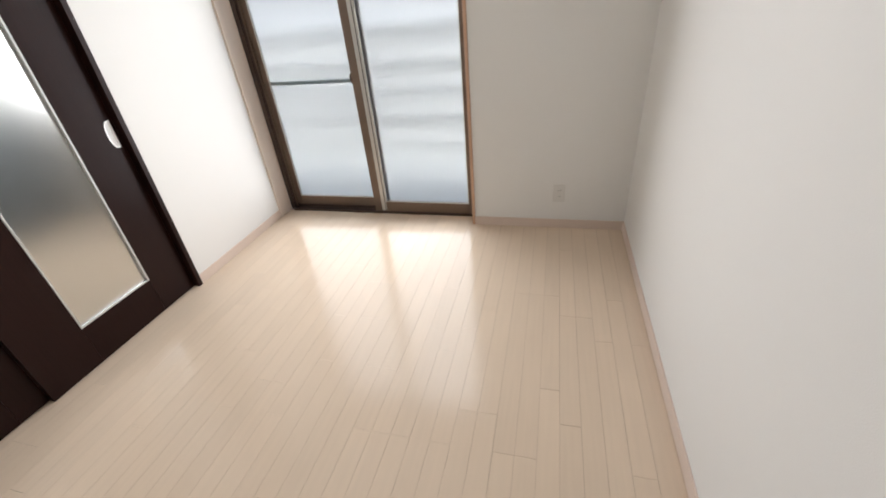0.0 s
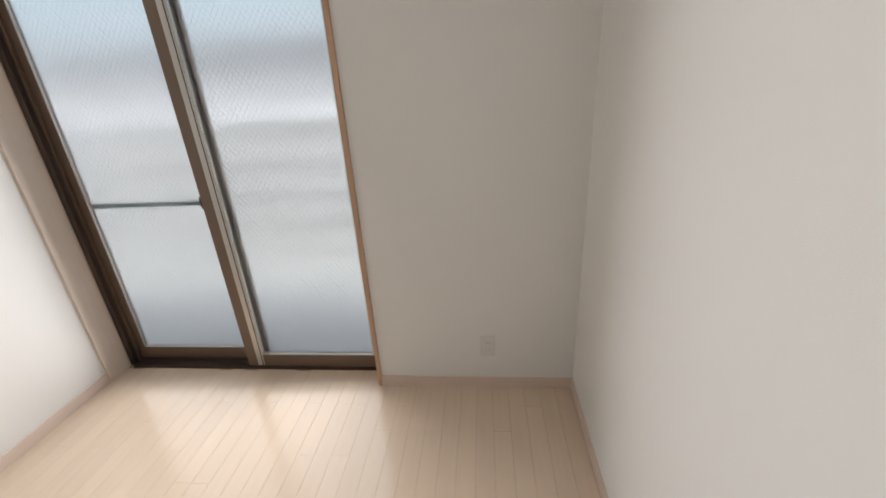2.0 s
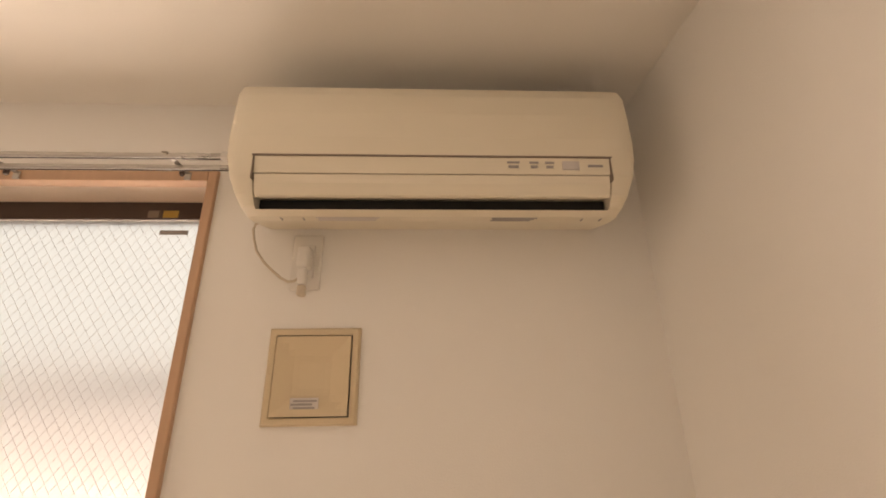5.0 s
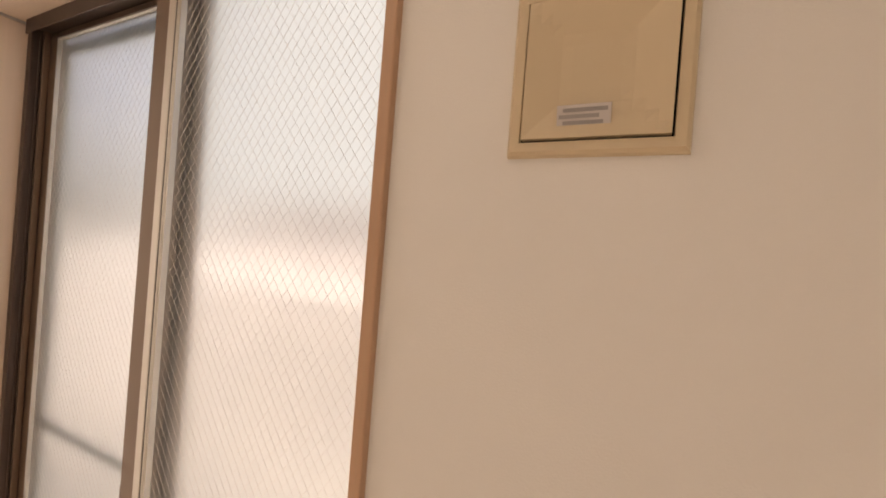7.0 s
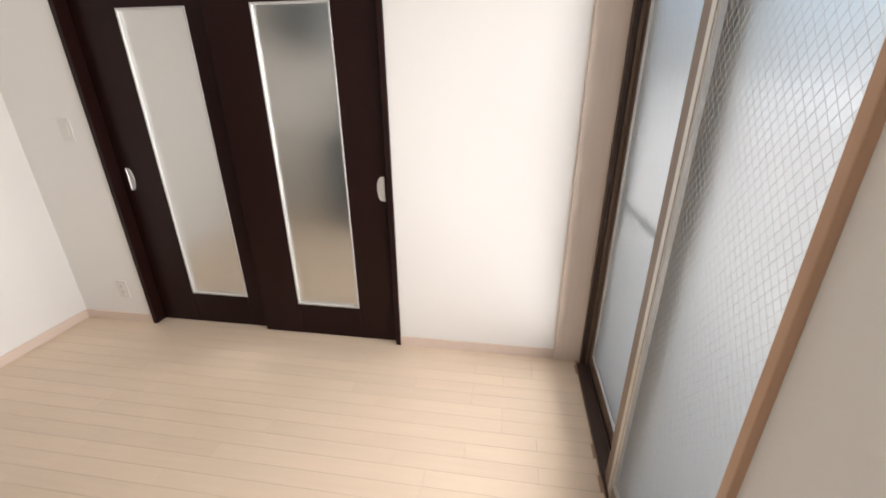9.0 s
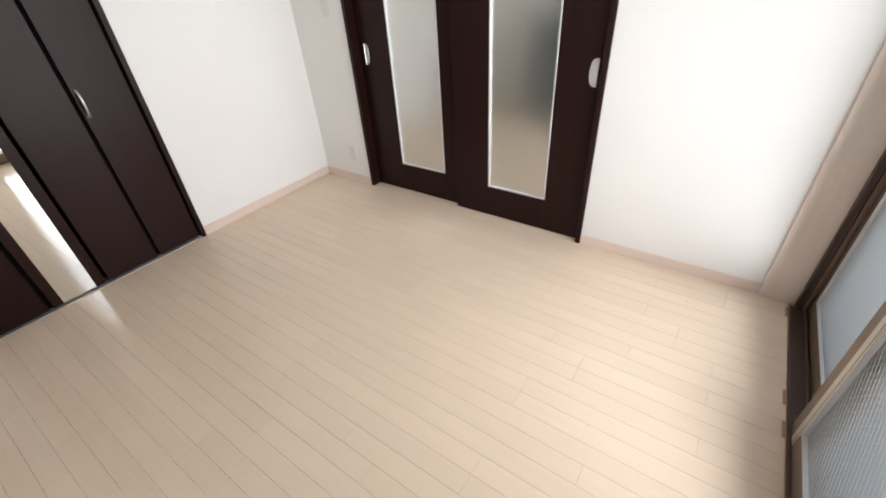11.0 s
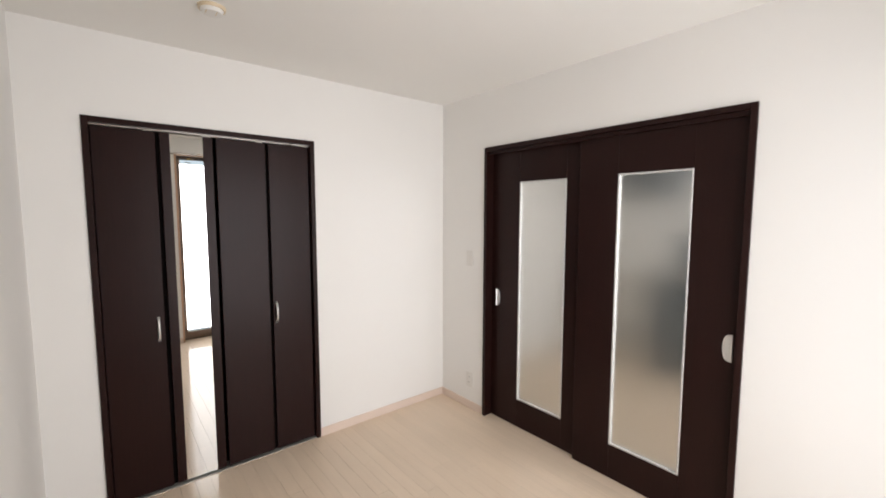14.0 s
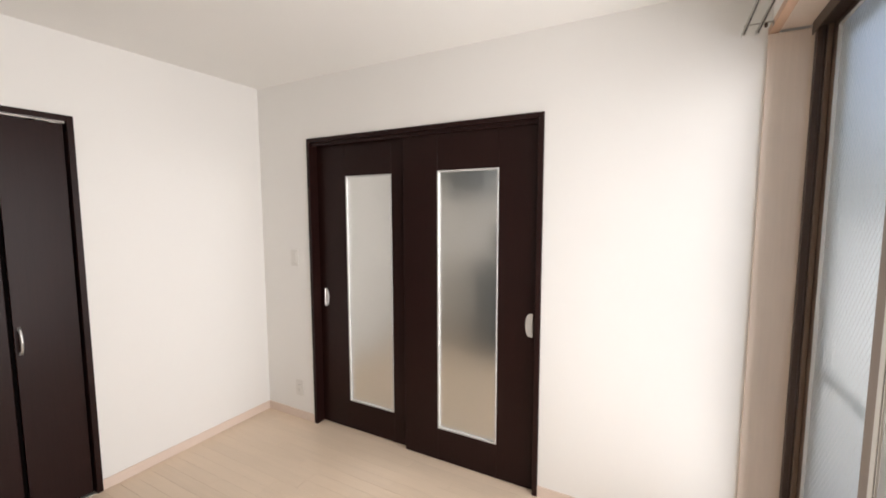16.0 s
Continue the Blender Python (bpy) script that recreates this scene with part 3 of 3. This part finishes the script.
cord = [(1.650, L - 0.03, 2.118), (1.638, L - 0.03, 2.110), (1.635, L - 0.03, 2.100), (1.640, L - 0.03, 2.076), (1.648, L - 0.03, 2.052), (1.664, L - 0.03, 2.030), (1.685, L - 0.03, 2.010), (1.702, L - 0.031, 1.996), (1.718, L - 0.033, 1.987), (1.730, L - 0.035, 1.987), (1.738, L - 0.035, 1.993)]
part("cord", tube(cord, 0.0026, 8), CORD, plug, "white cord", True)

# square ventilation cover
vent = thing("vent_cover", (1.775, L, 1.81), "cream square wall ventilation cover with a faded label", "vent")
VX0, VX1, VZ0, VZ1 = 1.687, 1.863, 1.721, 1.900
bm = bmesh.new()
loops = []
for inset, y in ((0.0, L), (0.0015, L - 0.008), (0.005, L - 0.012), (0.0145, L - 0.0115), (0.0155, L - 0.003)):
    loops.append([bm.verts.new((x, y, z)) for x, z in ((VX0 + inset, VZ0 + inset), (VX1 - inset, VZ0 + inset), (VX1 - inset, VZ1 - inset), (VX0 + inset, VZ1 - inset))])
for p, q in zip(loops, loops[1:]):
    for k in range(4):
        bm.faces.new((p[k], p[(k + 1) % 4], q[(k + 1) % 4], q[k]))
part("frame", bm, VENT_PLASTIC, vent)
# near-black sheet paints the shaded gap between frame and flap
part("gap", box_bm([(VX0 + 0.015, VX1 - 0.015, L - 0.005, L - 0.0028, VZ0 + 0.013, VZ1 - 0.013)]), GAP_SHADE_AND_SEAM, vent, "near-black sheet painted as the shade round the flap")
bm = bmesh.new()
N = 12
grid = []
for j in range(N + 1):
    row = []
    for k in range(N + 1):
        u, v = k / N, j / N
        edge = min(u, 1 - u, v, 1 - v)
        dip = 0.008 * (1 - max(0.0, 1 - edge / 0.28) ** 1.0)
        row.append(bm.verts.new((VX0 + 0.0172 + u * (VX1 - VX0 - 0.0344), L - 0.0150 + dip, VZ0 + 0.0172 + v * (VZ1 - VZ0 - 0.0344))))
    grid.append(row)
for j in range(N):
    for k in range(N):
        bm.faces.new((grid[j][k], grid[j][k + 1], grid[j + 1][k + 1], grid[j + 1][k]))
rim = [e for e in bm.edges if e.is_boundary]
made = bmesh.ops.extrude_edge_only(bm, edges=rim)["geom"]
for v in made:
    if isinstance(v, bmesh.types.BMVert):
        v.co.y = L - 0.0052
flap = part("flap", bm, VENT_PLASTIC, vent, "dished cream flap")
slab = Matrix.Translation((1.7665, L - 0.0128, 1.757)) @ Matrix.Rotation(math.atan2(0.008, 0.041), 4, "X")
bm = box_bm([(-0.026, 0.026, -0.0008, 0.0008, -0.014, 0.014)])
bmesh.ops.transform(bm, matrix=slab, verts=bm.verts[:])
sticker = part("label", bm, LABEL_PALE, flap, "faded grey paper label")
bm = box_bm([(-0.024 + 0.004 * (k % 2), 0.023 - 0.004 * (k % 3), -0.0012, -0.0006, -0.0118 + 0.0062 * k, -0.0080 + 0.0062 * k) for k in range(4)])
bmesh.ops.transform(bm, matrix=slab, verts=bm.verts[:])
part("label_print", bm, LABEL_GREY, sticker, "unreadable grey print")

# double curtain rail on the casing head
cr = thing("curtain_rail", (0.8, L - 0.012, 2.2350), "double stainless curtain rail above the window", "curtain rail")
for y in (L - 0.095, L - 0.05):
    r = part("rail", box_bm([(0.03, 1.588, y - 0.006, y + 0.006, 2.2320, 2.2430)], 0.003, 2), RAIL, cr)
    # near-black strip paints the shade of the rail's slot
    part("rail_slot", box_bm([(0.04, 1.578, y - 0.0015, y + 0.0015, 2.2312, 2.2322)]), GAP_SHADE_AND_SEAM, r)
    for x in (0.022, 1.58):
        part("end_cap", box_bm([(x, x + 0.014, y - 0.008, y + 0.008, 2.2290, 2.2460)], 0.002), SATIN, r, "grey end cap")
for x in (0.10, 0.62, 1.11, 1.47):
    b = part("bracket", box_bm([(x - 0.006, x + 0.006, L - 0.103, L - 0.012, 2.2430, 2.2455), (x - 0.007, x + 0.007, L - 0.0155, L - 0.012, 2.2290, 2.2475)], 0.001), RAIL, cr, "metal bracket")
    part("screw", box_bm([(x - 0.004, x + 0.004, L - 0.04, L - 0.03, 2.2270, 2.2430)], 0.002), BRONZE_DARK, b)

cr.location.z -= 0.007

# ---- floor: narrow maple planks laid towards the window ----
floor = structure("floor", box_bm([(-0.012, W + 0.02, -0.13, L + 0.13, -0.03, -0.0035)]), JOINT, "pale glossy maple plank floor", "floor")
PW = 0.0757
plank_meshes = {}


def plank_mesh(length):
    key = round(length, 2)
    if key not in plank_meshes:
        bm = bmesh.new()
        w, l, c = PW / 2 - 0.0003, key / 2 - 0.0003, 0.0004
        top = [bm.verts.new((x * (w - c), y * (l - c), 0.0)) for x, y in ((-1, -1), (1, -1), (1, 1), (-1, 1))]
        mid = [bm.verts.new((x * w, y * l, -c)) for x, y in ((-1, -1), (1, -1), (1, 1), (-1, 1))]
        low = [bm.verts.new((x * w, y * l, -0.003)) for x, y in ((-1, -1), (1, -1), (1, 1), (-1, 1))]
        bm.faces.new(top)
        for r, q in ((top, mid), (mid, low)):
            for k in range(4):
                bm.faces.new((r[k], q[k], q[(k + 1) % 4], r[(k + 1) % 4]))
        plank_meshes[key] = mesh_from("plank", bm, PLANK)
    return plank_meshes[key]


rng = random.Random(7)
x = 2.392 - 32 * PW + PW / 2
while x - PW / 2 < W:
    y = -0.12 - rng.choice((0.0, 0.15, 0.3, 0.45, 0.6))
    while y < L + 0.12:
        n = rng.choice((0.3, 0.6, 0.6, 0.9, 0.9, 0.9, 1.2))
        a, b = max(y, -0.12), min(y + n, L + 0.1)
        if b - a > 0.03:
            length = round(b - a, 2)
            p = new("plank", plank_mesh(length))
            p.location = (x, a + length / 2, 0)
            p.parent = floor
        y += n
    x += PW
